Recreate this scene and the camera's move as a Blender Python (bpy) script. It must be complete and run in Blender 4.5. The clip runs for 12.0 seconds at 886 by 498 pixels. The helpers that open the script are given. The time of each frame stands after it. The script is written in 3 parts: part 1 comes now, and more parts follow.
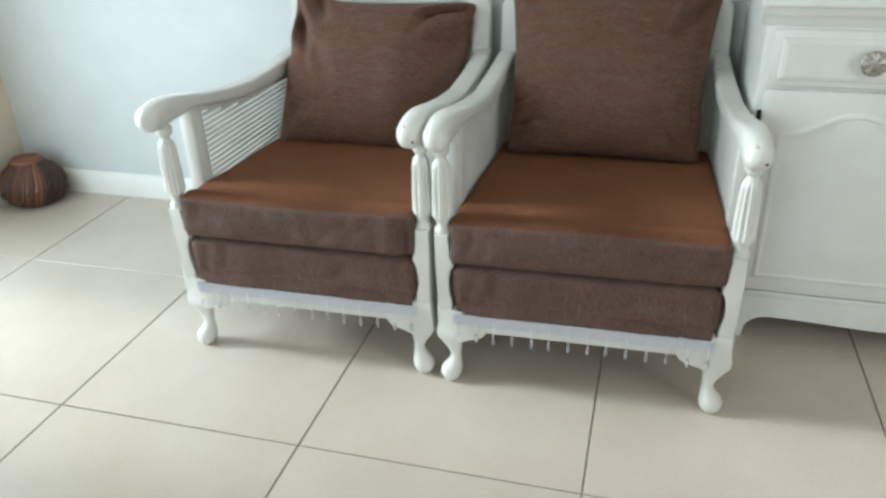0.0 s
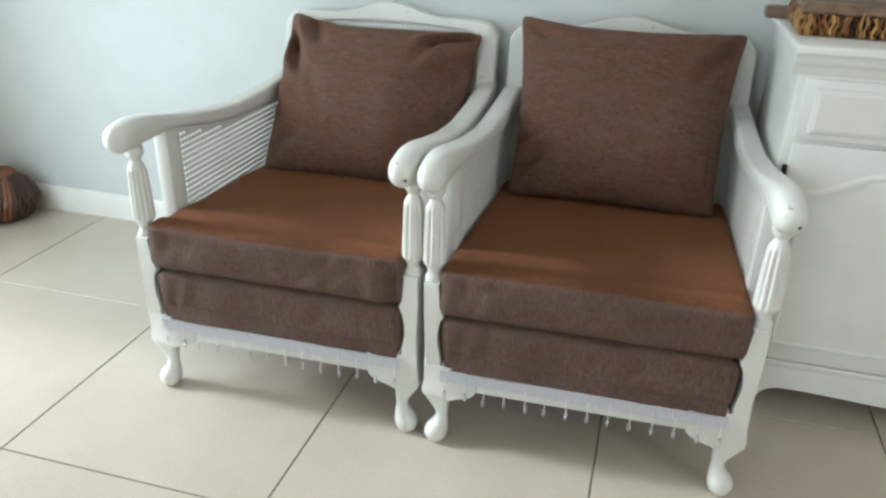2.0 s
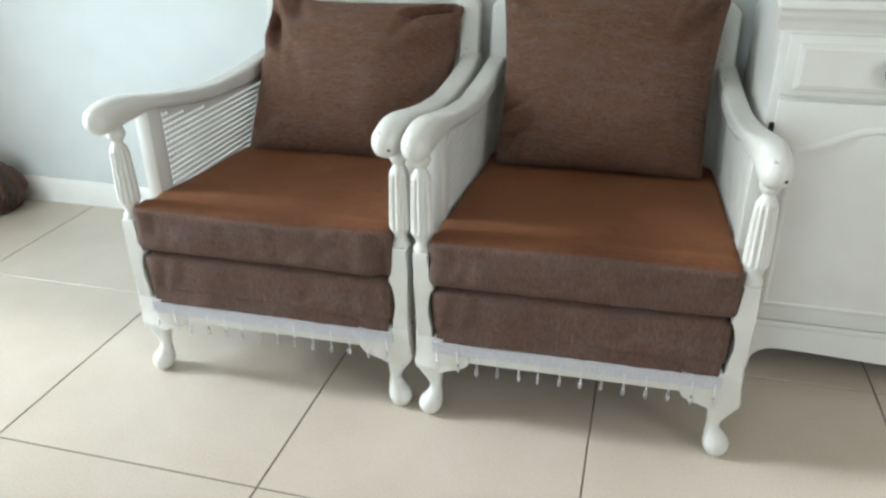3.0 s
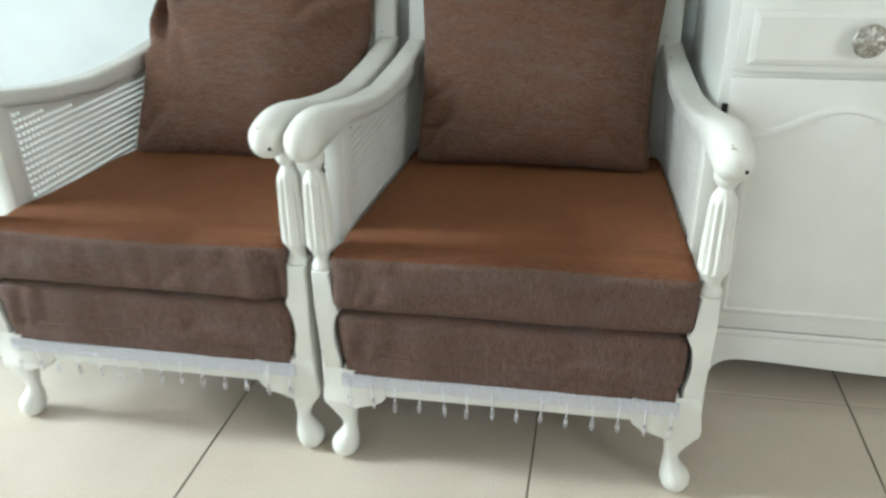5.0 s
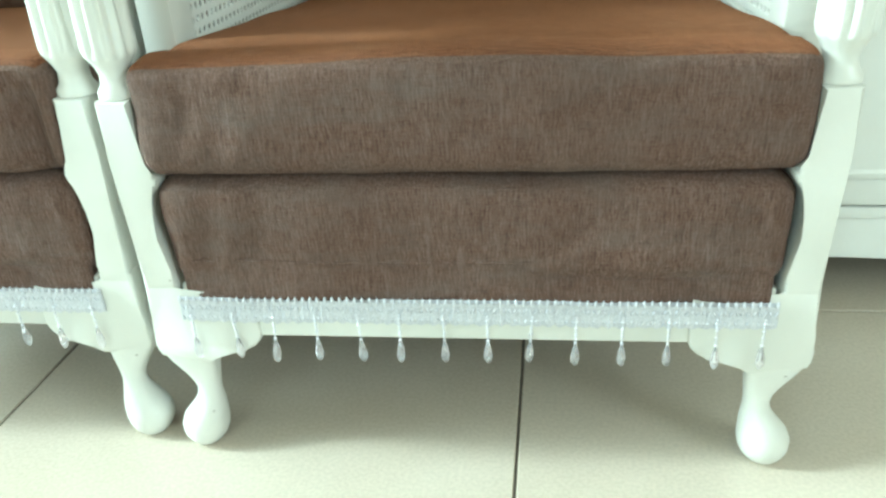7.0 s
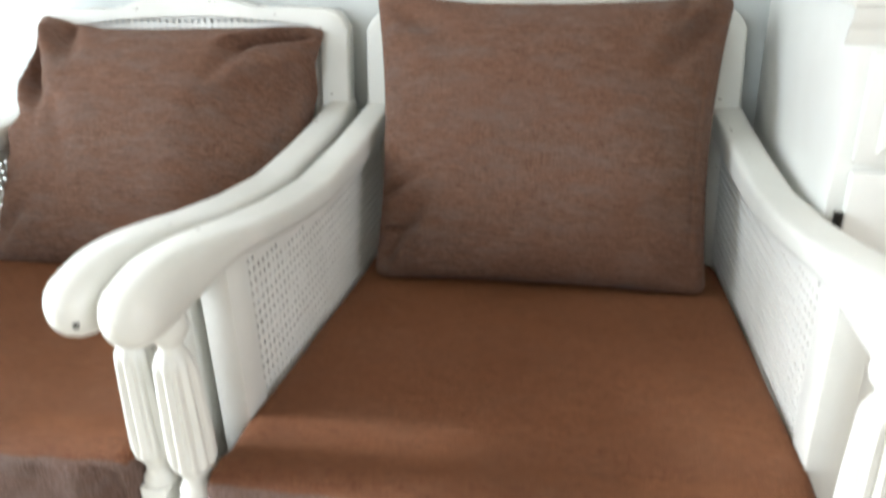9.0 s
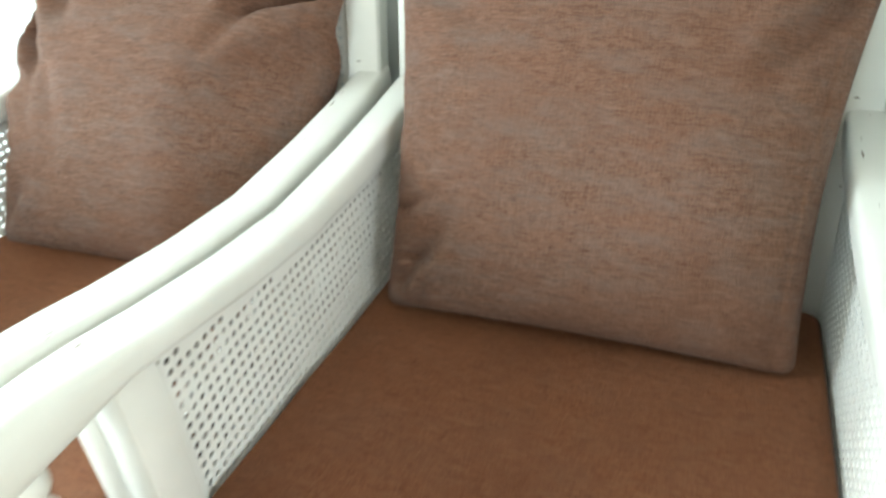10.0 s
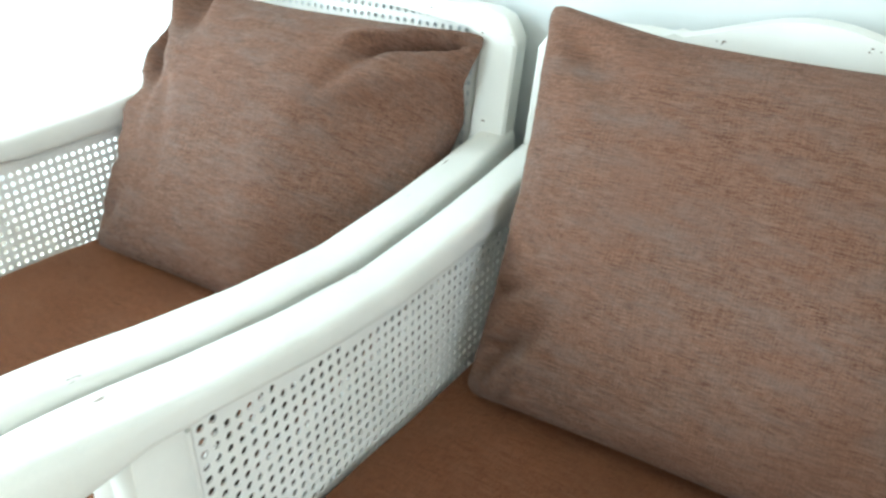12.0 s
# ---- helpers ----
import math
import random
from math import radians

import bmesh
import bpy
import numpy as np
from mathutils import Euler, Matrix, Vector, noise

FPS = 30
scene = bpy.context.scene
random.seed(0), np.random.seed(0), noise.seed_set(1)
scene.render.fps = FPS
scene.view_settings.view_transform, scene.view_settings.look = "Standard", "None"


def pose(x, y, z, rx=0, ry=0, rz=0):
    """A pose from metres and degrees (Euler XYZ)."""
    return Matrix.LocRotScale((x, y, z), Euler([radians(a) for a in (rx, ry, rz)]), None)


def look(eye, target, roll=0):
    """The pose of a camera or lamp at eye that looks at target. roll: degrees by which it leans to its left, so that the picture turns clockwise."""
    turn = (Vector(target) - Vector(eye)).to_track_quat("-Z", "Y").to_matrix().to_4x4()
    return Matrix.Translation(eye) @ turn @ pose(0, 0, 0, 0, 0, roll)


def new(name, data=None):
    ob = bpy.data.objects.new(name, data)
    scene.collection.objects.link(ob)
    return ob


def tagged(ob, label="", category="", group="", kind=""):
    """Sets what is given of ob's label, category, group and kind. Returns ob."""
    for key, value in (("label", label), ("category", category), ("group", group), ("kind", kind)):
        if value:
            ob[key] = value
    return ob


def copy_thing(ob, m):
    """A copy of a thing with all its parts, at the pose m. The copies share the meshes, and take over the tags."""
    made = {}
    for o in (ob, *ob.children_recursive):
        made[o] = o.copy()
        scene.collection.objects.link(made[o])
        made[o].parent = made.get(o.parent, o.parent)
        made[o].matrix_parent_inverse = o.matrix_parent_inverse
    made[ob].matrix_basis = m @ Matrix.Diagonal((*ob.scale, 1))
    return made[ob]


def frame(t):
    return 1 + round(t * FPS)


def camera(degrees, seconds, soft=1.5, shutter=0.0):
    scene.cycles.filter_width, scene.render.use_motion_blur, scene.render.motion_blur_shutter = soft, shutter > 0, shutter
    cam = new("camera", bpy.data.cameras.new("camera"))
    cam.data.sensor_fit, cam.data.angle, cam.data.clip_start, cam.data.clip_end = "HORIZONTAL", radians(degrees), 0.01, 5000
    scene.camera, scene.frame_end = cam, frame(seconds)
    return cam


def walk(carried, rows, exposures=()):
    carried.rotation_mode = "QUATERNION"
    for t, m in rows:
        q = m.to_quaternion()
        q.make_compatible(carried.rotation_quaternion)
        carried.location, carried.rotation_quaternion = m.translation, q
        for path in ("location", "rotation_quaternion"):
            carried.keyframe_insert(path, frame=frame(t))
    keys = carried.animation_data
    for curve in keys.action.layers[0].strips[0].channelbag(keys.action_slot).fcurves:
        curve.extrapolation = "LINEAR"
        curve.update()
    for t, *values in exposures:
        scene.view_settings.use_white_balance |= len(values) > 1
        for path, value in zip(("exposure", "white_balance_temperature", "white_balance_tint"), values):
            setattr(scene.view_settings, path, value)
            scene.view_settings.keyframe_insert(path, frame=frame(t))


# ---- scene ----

# ---------- camera ----------
cam = camera(60.3, 12.0, soft=2.5, shutter=0.5)
PATH = [
    (0, (0.164, -1.427, 1.118), (-0.376, 0.26, 0.19), -2.0),
    (0.5, (0.19, -1.349, 1.122), (-0.289, 0.336, 0.157), -1.1),
    (1, (0.171, -1.322, 1.101), (-0.297, 0.389, 0.177), 2.5),
    (1.5, (0.141, -1.285, 1.061), (-0.373, 0.389, 0.096), 0.9),
    (2, (0.118, -1.281, 1.082), (-0.411, 0.446, 0.224), 1.3),
    (2.5, (0.14, -1.281, 1.066), (-0.405, 0.434, 0.193), -0.5),
    (4.5, (0.122, -1.191, 1.021), (-0.293, 0.536, 0.103), 0.1),
    (5, (0.16, -1.044, 0.97), (-0.252, 0.693, 0.069), -1.3),
    (5.5, (0.173, -0.807, 0.857), (-0.342, 0.869, -0.107), -0.3),
    (6, (0.155, -0.655, 0.713), (-0.289, 1.074, -0.189), -4.4),
    (6.5, (0.13, -0.633, 0.556), (-0.203, 1.123, -0.341), -3.6),
    (8.5, (0.1, -0.574, 0.678), (-0.258, 1.142, -0.285), -2.2),
    (9, (0.1, -0.541, 0.91), (-0.328, 1.236, 0.096), -1.9),
    (9.5, (0.085, -0.441, 0.963), (-0.424, 1.243, 0.012), -2.3),
    (10, (0.163, -0.213, 0.999), (-0.56, 1.286, -0.109), -4.8),
    (10.5, (0.091, -0.125, 0.987), (-0.603, 1.463, -0.011), -3.3),
    (11, (0.125, -0.012, 0.942), (-0.823, 1.425, -0.076), -1.9),
    (11.5, (0.125, -0.041, 0.965), (-0.892, 1.368, -0.026), -1.4),
    (12, (0.115, -0.117, 0.972), (-0.87, 1.318, -0.011), 0.8),
]
EXPOSURES = [  # seconds, stops, kelvin, tint
    (0.0, 0.02, 5900, 5), (0.5, -0.13, 5850, 3), (1.0, -0.08, 6050, 3), (1.5, -0.06, 5850, 2), (2.0, -0.01, 6000, 6), (2.7, 0.04, 6050, 7), (5.0, 0.19, 6050, 3), (5.5, 0.38, 5850, -3), (6.0, 0.80, 5800, -11), (6.5, 0.93, 5700, -17),
    (8.5, 0.64, 5700, -3), (9.0, 0.74, 6200, 11), (9.5, 0.88, 6200, 12), (10.0, 1.36, 6050, 0), (10.5, 1.55, 6050, -2), (11.0, 1.62, 5800, -4), (12.0, 1.32, 5700, -1)]
walk(cam, [(t, look(eye, target, roll)) for t, eye, target, roll in PATH], EXPOSURES)

# ---------- world and light ----------
world = bpy.data.worlds.new("sky")
scene.world = world
world.use_nodes = True
wn = world.node_tree
sky = wn.nodes.new("ShaderNodeTexSky")
sky.sky_type, sky.sun_disc = "NISHITA", False
sky.sun_elevation, sky.sun_rotation = radians(27), radians(265)
wn.links.new(sky.outputs[0], wn.nodes["Background"].inputs[0])
wn.nodes["Background"].inputs[1].default_value = 0.12

WEST, EAST, SOUTH, NORTH, TOP = -2.175, 2.6, -4.2, 0.807, 2.6
ROOM = pose(0, 0, 0, 0, 0, 1.7)  # the walls and the floor stand a little askew to the axes
DOOR_Y0, DOOR_Y1, DOOR_H = -0.60, 0.10, 2.15
GLASS_X0, GLASS_X1 = -2.0, -0.4


low_sun = bpy.data.lights.new("low_sun", "SUN")  # hazy, from the west, through the glass door
low_sun.energy, low_sun.angle, low_sun.color = 2.2, radians(8), (0.93, 0.98, 1.0)
new("low_sun", low_sun).matrix_world = look((-9.0, -0.9, 4.6), (0.0, -0.15, 0.0))


def window_light(name, m, sx, sy, watts, colour):
    """Sky light that enters by an opening."""
    lamp = bpy.data.lights.new(name, "AREA")
    lamp.shape, lamp.size, lamp.size_y = "RECTANGLE", sx, sy
    lamp.energy, lamp.color = watts, colour
    ob = new(name, lamp)
    ob.matrix_world = ROOM @ m
    return ob


window_light("daylight_west", look((WEST + 0.02, (DOOR_Y0 + DOOR_Y1) / 2, 1.10), (0.0, (DOOR_Y0 + DOOR_Y1) / 2, 1.10)),
             DOOR_Y1 - DOOR_Y0 - 0.1, 2.0, 38, (0.825, 0.94, 1.0))
window_light("daylight_south", look(((GLASS_X0 + GLASS_X1) / 2, SOUTH + 0.02, 1.08), ((GLASS_X0 + GLASS_X1) / 2, 0.0, 1.08)),
             GLASS_X1 - GLASS_X0 - 0.1, 2.0, 32, (0.84, 0.95, 1.0))
# fill light, added to brighten the chair faces that look east
window_light("daylight_east", look((EAST - 0.02, -1.9, 1.45), (0.0, -1.9, 1.45)), 1.3, 1.0, 31, (0.95, 0.97, 1.0))


# ---------- materials ----------
def material(name, rough=0.5, metal=0.0):
    m = bpy.data.materials.new(name)
    m.use_nodes = True
    t = m.node_tree
    b = t.nodes["Principled BSDF"]
    b.inputs["Roughness"].default_value, b.inputs["Metallic"].default_value = rough, metal
    return m, t, b


def coords(t, scale=(1, 1, 1), source="Object"):
    c, p = t.nodes.new("ShaderNodeTexCoord"), t.nodes.new("ShaderNodeMapping")
    p.inputs["Scale"].default_value = scale
    t.links.new(c.outputs[source], p.inputs[0])
    return p.outputs[0]


def grain(t, vec, scale, detail=3.0, rough=0.5):
    n = t.nodes.new("ShaderNodeTexNoise")
    n.inputs["Scale"].default_value, n.inputs["Detail"].default_value, n.inputs["Roughness"].default_value = scale, detail, rough
    t.links.new(vec, n.inputs["Vector"])
    return n.outputs["Fac"]


def ramp(t, fac, *stops):
    r = t.nodes.new("ShaderNodeValToRGB")
    e = r.color_ramp.elements
    while len(e) < len(stops):
        e.new(0.5)
    for el, (pos, col) in zip(e, stops):
        el.position, el.color = pos, (*col, 1)
    t.links.new(fac, r.inputs[0])
    return r.outputs[0]


def blend(t, fac, a, b, mode="MIX"):
    x = t.nodes.new("ShaderNodeMix")
    x.data_type, x.blend_type = "RGBA", mode
    for socket, v in ((x.inputs[0], fac), (x.inputs[6], a), (x.inputs[7], b)):
        if isinstance(v, (int, float)):
            socket.default_value = v
        elif isinstance(v, tuple):
            socket.default_value = (*v, 1)
        else:
            t.links.new(v, socket)
    return x.outputs[2]


def relief(t, b, fac, strength, depth):
    k = t.nodes.new("ShaderNodeBump")
    k.inputs["Strength"].default_value, k.inputs["Distance"].default_value = strength, depth
    t.links.new(fac, k.inputs["Height"])
    t.links.new(k.outputs[0], b.inputs["Normal"])


def paint(name, light, dark, rough, chips=0.0, stretch=(1, 1, 1)):
    """Brushed paint with faint dirt, and chips down to dark wood."""
    m, t, b = material(name, rough)
    v = coords(t)
    base = ramp(t, grain(t, v, 9.0, 5), (0.35, dark), (0.65, light))
    if chips:
        w = coords(t, stretch)
        spot = ramp(t, grain(t, w, 34.0, 4, 0.6), (1 - chips, (0, 0, 0)), (1 - chips + 0.02, (1, 1, 1)))
        base = blend(t, spot, base, (0.16, 0.11, 0.075))
    t.links.new(base, b.inputs["Base Color"])
    relief(t, b, grain(t, coords(t, (1, 1, 1)), 160.0, 3), 0.25, 0.0012)
    return m


def threads(t, direction, period):
    """Rows of threads, uneven in thickness and wavering."""
    w = t.nodes.new("ShaderNodeTexWave")
    w.wave_type, w.bands_direction, w.wave_profile = "BANDS", direction, "SIN"
    w.inputs["Scale"].default_value = 2 * math.pi / (20 * period)
    w.inputs["Distortion"].default_value, w.inputs["Detail"].default_value = 11.0, 3.0
    w.inputs["Detail Scale"].default_value, w.inputs["Detail Roughness"].default_value = 1.3, 0.65
    t.links.new(coords(t), w.inputs["Vector"])
    return w.outputs["Fac"]


def fabric(name, deep, middle, pale, fleck, nap, run, across, rows, tint=(0.72, 0.74, 0.80), cool=(0.14, 0.125, 0.125), knit=0.45, slub=0.0018, grey=0.30):
    """Two-toned slub upholstery, woven of warm and grey threads, with a faint nap. run, across: the threads' fineness along x, y, z."""
    m, t, b = material(name, 0.78)
    lines = threads(t, rows[0], 0.0036)
    columns = threads(t, rows[1], 0.0032)
    weft = blend(t, 0.11, grain(t, coords(t, run), 1.0, 4, 0.6), lines)
    warp = blend(t, 0.09, grain(t, coords(t, across), 1.0, 4, 0.6), columns)
    patch = grain(t, coords(t, (12, 16, 40)), 1.0, 6, 0.7)
    blotch = grain(t, coords(t), 7.0, 5, 0.6)
    c = ramp(t, weft, (0.36, deep), (0.50, middle), (0.66, pale))
    d = ramp(t, warp, (0.36, deep), (0.50, middle), (0.66, pale))
    c = blend(t, knit, c, d)
    for shift, stretch, shade in ((0.0, 0.42, deep), (7.3, 0.36, fleck), (3.1, 0.30, pale)):  # thick, uneven threads here and there
        at = t.nodes.new("ShaderNodeVectorMath")
        at.inputs[1].default_value = (shift, shift, shift)
        t.links.new(coords(t, tuple(k * stretch for k in run)), at.inputs[0])
        c = blend(t, ramp(t, grain(t, at.outputs[0], 1.0, 3, 0.55), (0.57, (0, 0, 0)), (0.70, (0.62, 0.62, 0.62))), c, shade)
    c = blend(t, ramp(t, patch, (0.44, (0, 0, 0)), (0.74, (grey, grey, grey))), c, cool)
    c = blend(t, ramp(t, blotch, (0.36, (0, 0, 0)), (0.66, (0.40, 0.40, 0.40))), c, fleck)
    t.links.new(c, b.inputs["Base Color"])
    b.inputs["Sheen Weight"].default_value = nap
    b.inputs["Sheen Roughness"].default_value = 0.45
    b.inputs["Sheen Tint"].default_value = (*tint, 1)
    b.inputs["Specular IOR Level"].default_value = 0.13
    add = t.nodes.new("ShaderNodeMath")
    t.links.new(weft, add.inputs[0]), t.links.new(warp, add.inputs[1])
    relief(t, b, add.outputs[0], 0.8, slub)
    return m


WHITE = paint("chair_paint", (0.71, 0.70, 0.65), (0.655, 0.645, 0.59), 0.38)
WORN = paint("worn_chair_paint", (0.71, 0.70, 0.65), (0.655, 0.645, 0.59), 0.36, 0.319, (1.2, 0.13, 2.2))
CANE = paint("cane_paint", (0.80, 0.79, 0.745), (0.72, 0.71, 0.66), 0.5)
# dark colour that stands for the shade behind the cane holes
SHADE_CANE = paint("gap_shade_cane", (0.12, 0.088, 0.06), (0.08, 0.058, 0.04), 0.7)
CABINET = paint("cabinet_paint", (0.80, 0.80, 0.76), (0.76, 0.755, 0.71), 0.30)
SKIRTING = paint("skirting_paint", (0.82, 0.80, 0.74), (0.77, 0.75, 0.69), 0.35)
WALL = paint("wall_paint", (0.61, 0.63, 0.61), (0.585, 0.605, 0.585), 0.75)
# beige stands for the west wall's shade, and warms the unseen walls' bounce
WARM_WALL = paint("warm_wall_paint", (0.70, 0.60, 0.48), (0.64, 0.55, 0.43), 0.8)
CEILING = paint("ceiling_paint", (0.80, 0.76, 0.70), (0.77, 0.73, 0.67), 0.85)
# One fabric in three tones: each face's sheen is put into its colour.
RUST = fabric("rust_upholstery", (0.064, 0.022, 0.010), (0.141, 0.052, 0.024), (0.185, 0.089, 0.048), (0.099, 0.040, 0.021), 0.22,
              (80, 600, 500), (600, 75, 500), "YX", (1.0, 0.40, 0.15), (0.118, 0.072, 0.050))
TAUPE = fabric("taupe_upholstery", (0.063, 0.033, 0.024), (0.128, 0.073, 0.054), (0.188, 0.128, 0.107), (0.110, 0.067, 0.051), 0.03,
               (600, 540, 80), (95, 540, 600), "XZ", (0.78, 0.72, 0.74), (0.140, 0.118, 0.106), 0.30, grey=0.55)
UMBER = fabric("umber_upholstery", (0.058, 0.027, 0.017), (0.150, 0.077, 0.049), (0.206, 0.126, 0.090), (0.156, 0.071, 0.042), 0.05,
               (88, 88, 640), (600, 95, 95), "ZX", (0.84, 0.66, 0.62), (0.150, 0.122, 0.108), 0.36, 0.0026, 0.62)


def tile_material():
    m, t, b = material("porcelain_tile", 0.28)
    info = t.nodes.new("ShaderNodeObjectInfo")
    v = coords(t, (1, 1, 1), "Object")
    c = ramp(t, grain(t, v, 3.2, 5, 0.6), (0.3, (0.55, 0.475, 0.380)), (0.7, (0.62, 0.545, 0.450)))
    fleck = ramp(t, grain(t, v, 240.0, 2), (0.35, (0.90, 0.90, 0.90)), (0.65, (1, 1, 1)))
    c = blend(t, 1.0, c, fleck, "MULTIPLY")
    tone = ramp(t, info.outputs["Random"], (0.0, (0.94, 0.94, 0.94)), (1.0, (1, 1, 1)))
    c = blend(t, 1.0, c, tone, "MULTIPLY")
    t.links.new(c, b.inputs["Base Color"])
    r = t.nodes.new("ShaderNodeMapRange")
    r.inputs["To Min"].default_value, r.inputs["To Max"].default_value = 0.20, 0.26
    t.links.new(grain(t, v, 11.0, 4), r.inputs[0])
    t.links.new(r.outputs[0], b.inputs["Roughness"])
    relief(t, b, grain(t, v, 45.0, 2), 0.06, 0.001)
    return m


TILE = tile_material()


def plain(name, col, rough, metal=0.0, var=0.15, scale=60.0):
    m, t, b = material(name, rough, metal)
    lo = tuple(c * (1 - var) for c in col)
    t.links.new(ramp(t, grain(t, coords(t), scale, 3), (0.35, lo), (0.65, col)), b.inputs["Base Color"])
    return m


GROUT = plain("grout", (0.165, 0.14, 0.115), 0.9)
DARK = plain("dark_hole", (0.03, 0.025, 0.022), 0.8)
BLACK = plain("black_iron", (0.015, 0.014, 0.013), 0.4, 0.6)
PEWTER = plain("pewter", (0.55, 0.52, 0.46), 0.42, 0.75, 0.55, 200.0)
FRAME = plain("window_frame_paint", (0.75, 0.75, 0.74), 0.4)
WOOD = plain("brown_wood", (0.22, 0.14, 0.085), 0.5, 0.0, 0.4, 30.0)
LACE = plain("silver_lace", (0.68, 0.68, 0.72), 0.42, 0.15, 0.28, 700.0)
THREAD = plain("silver_thread", (0.70, 0.69, 0.72), 0.3, 0.4)


def crystal():
    m, t, b = material("clear_bead", 0.06)
    b.inputs["Base Color"].default_value = (0.93, 0.91, 0.94, 1)
    b.inputs["Transmission Weight"].default_value, b.inputs["IOR"].default_value = 0.85, 1.5
    return m


def glass():
    m, t, b = material("window_glass", 0.0)
    b.inputs["Transmission Weight"].default_value, b.inputs["IOR"].default_value = 1.0, 1.02
    return m


def straw(name, a, c, d, rough):
    """Woven strands, each of its own tone."""
    m, t, b = material(name, rough)
    g = t.nodes.new("ShaderNodeObjectInfo")
    t.links.new(ramp(t, g.outputs["Random"], (0.0, a), (0.55, c), (1.0, d)), b.inputs["Base Color"])
    relief(t, b, grain(t, coords(t), 300.0, 3), 0.4, 0.001)
    return m


BEAD, GLASS = crystal(), glass()
STRAW = straw("golden_strands", (0.055, 0.02, 0.009), (0.20, 0.078, 0.025), (0.50, 0.29, 0.095), 0.28)
POT = straw("dark_wicker", (0.028, 0.013, 0.007), (0.080, 0.034, 0.017), (0.20, 0.072, 0.032), 0.32)


# ---------- building helpers ----------
def mesh_of(bm, mat, smooth=True):
    bmesh.ops.recalc_face_normals(bm, faces=bm.faces)
    me = bpy.data.meshes.new("part")
    for f in bm.faces:
        f.smooth = smooth
    bm.to_mesh(me)
    bm.free()
    me.materials.append(mat)
    if smooth:
        me.set_sharp_from_angle(angle=radians(42))
    return me


def part(name, bm, mat, parent=None, label="", smooth=True):
    ob = new(name, mesh_of(bm, mat, smooth))
    ob.parent = parent
    if label:
        ob["label"] = label
    return ob


def thing(name, label, category, group="", m=None):
    ob = tagged(new(name), label, category, group)
    if m is not None:
        ob.matrix_basis = m
    return ob


def rings(bm, loops, closed=True, cap=True):
    """A skin over loops of points, each as long as the next."""
    rows = [[bm.verts.new(p) for p in loop] for loop in loops]
    n = len(rows[0])
    for a, b in zip(rows, rows[1:]):
        for i in range(n if closed else n - 1):
            j = (i + 1) % n
            bm.faces.new((a[i], a[j], b[j], b[i]))
    if cap:
        bm.faces.new(rows[0][::-1])
        bm.faces.new(rows[-1])
    return rows


def box(bm, x0, x1, y0, y1, z0, z1, bevel=0.0, segments=2):
    r = bmesh.ops.create_cube(bm, size=1)
    vs = r["verts"]
    bmesh.ops.scale(bm, vec=(x1 - x0, y1 - y0, z1 - z0), verts=vs)
    bmesh.ops.translate(bm, vec=((x0 + x1) / 2, (y0 + y1) / 2, (z0 + z1) / 2), verts=vs)
    if bevel:
        es = list({e for v in vs for e in v.link_edges})
        bmesh.ops.bevel(bm, geom=es, offset=bevel, segments=segments, affect="EDGES", profile=0.5)
    return bm


def boxed(*a, **k):
    return box(bmesh.new(), *a, **k)


def slab(outline, y0, y1, bevel=0.0, axis="y"):
    """An outline of (a, z) drawn out from y0 to y1; with axis x, of (y, z) drawn out along x."""
    bm = bmesh.new()
    at = (lambda a, z, d: (a, d, z)) if axis == "y" else (lambda a, z, d: (d, a, z))
    front = [bm.verts.new(at(a, z, y0)) for a, z in outline]
    back = [bm.verts.new(at(a, z, y1)) for a, z in outline]
    n = len(front)
    f1, f2 = bm.faces.new(front), bm.faces.new(back[::-1])
    for i in range(n):
        bm.faces.new((front[i], back[i], back[(i + 1) % n], front[(i + 1) % n]))
    if bevel:
        es = list(set(f1.edges) | set(f2.edges))
        bmesh.ops.bevel(bm, geom=es, offset=bevel, segments=2, affect="EDGES", profile=0.5)
    return bm


def lathe(bm, cx, cy, profile, n=20, flutes=0, depth=0.0):
    """Turned work: (z, radius) or (z, radius, fluted) rows round an upright axis."""
    loops = []
    for z, r, *fl in profile:
        k = fl[0] if fl else 0.0
        loop = []
        for i in range(n):
            a = 2 * math.pi * i / n
            rr = r * (1 - depth * k * (0.5 - 0.5 * math.cos(flutes * a))) if flutes else r
            loop.append((cx + rr * math.cos(a), cy + rr * math.sin(a), z))
        loops.append(loop)
    rings(bm, loops)
    return bm


def round_loop(cx, cy, cz, hx, hz, n=16, power=2.6):
    """A rounded section across the y axis."""
    out = []
    for i in range(n):
        a = 2 * math.pi * (i + 0.5) / n
        c, s = math.cos(a), math.sin(a)
        out.append((cx + hx * math.copysign(abs(c) ** (2 / power), c), cy, cz + hz * math.copysign(abs(s) ** (2 / power), s)))
    return out


def lerp(rows, t):
    """Smooth reading of rows (t, a, b, ...) at t."""
    rows = sorted(rows)
    if t <= rows[0][0]:
        return rows[0][1:]
    for a, b in zip(rows, rows[1:]):
        if t <= b[0]:
            k = (t - a[0]) / (b[0] - a[0])
            return tuple(p + (q - p) * k for p, q in zip(a[1:], b[1:]))
    return rows[-1][1:]


# ---------- room ----------
def structure(name, bm, mat, label, smooth=False):
    ob = tagged(part(name, bm, mat, None, "", smooth), label, kind="structure")
    ob.matrix_basis = ROOM
    return ob


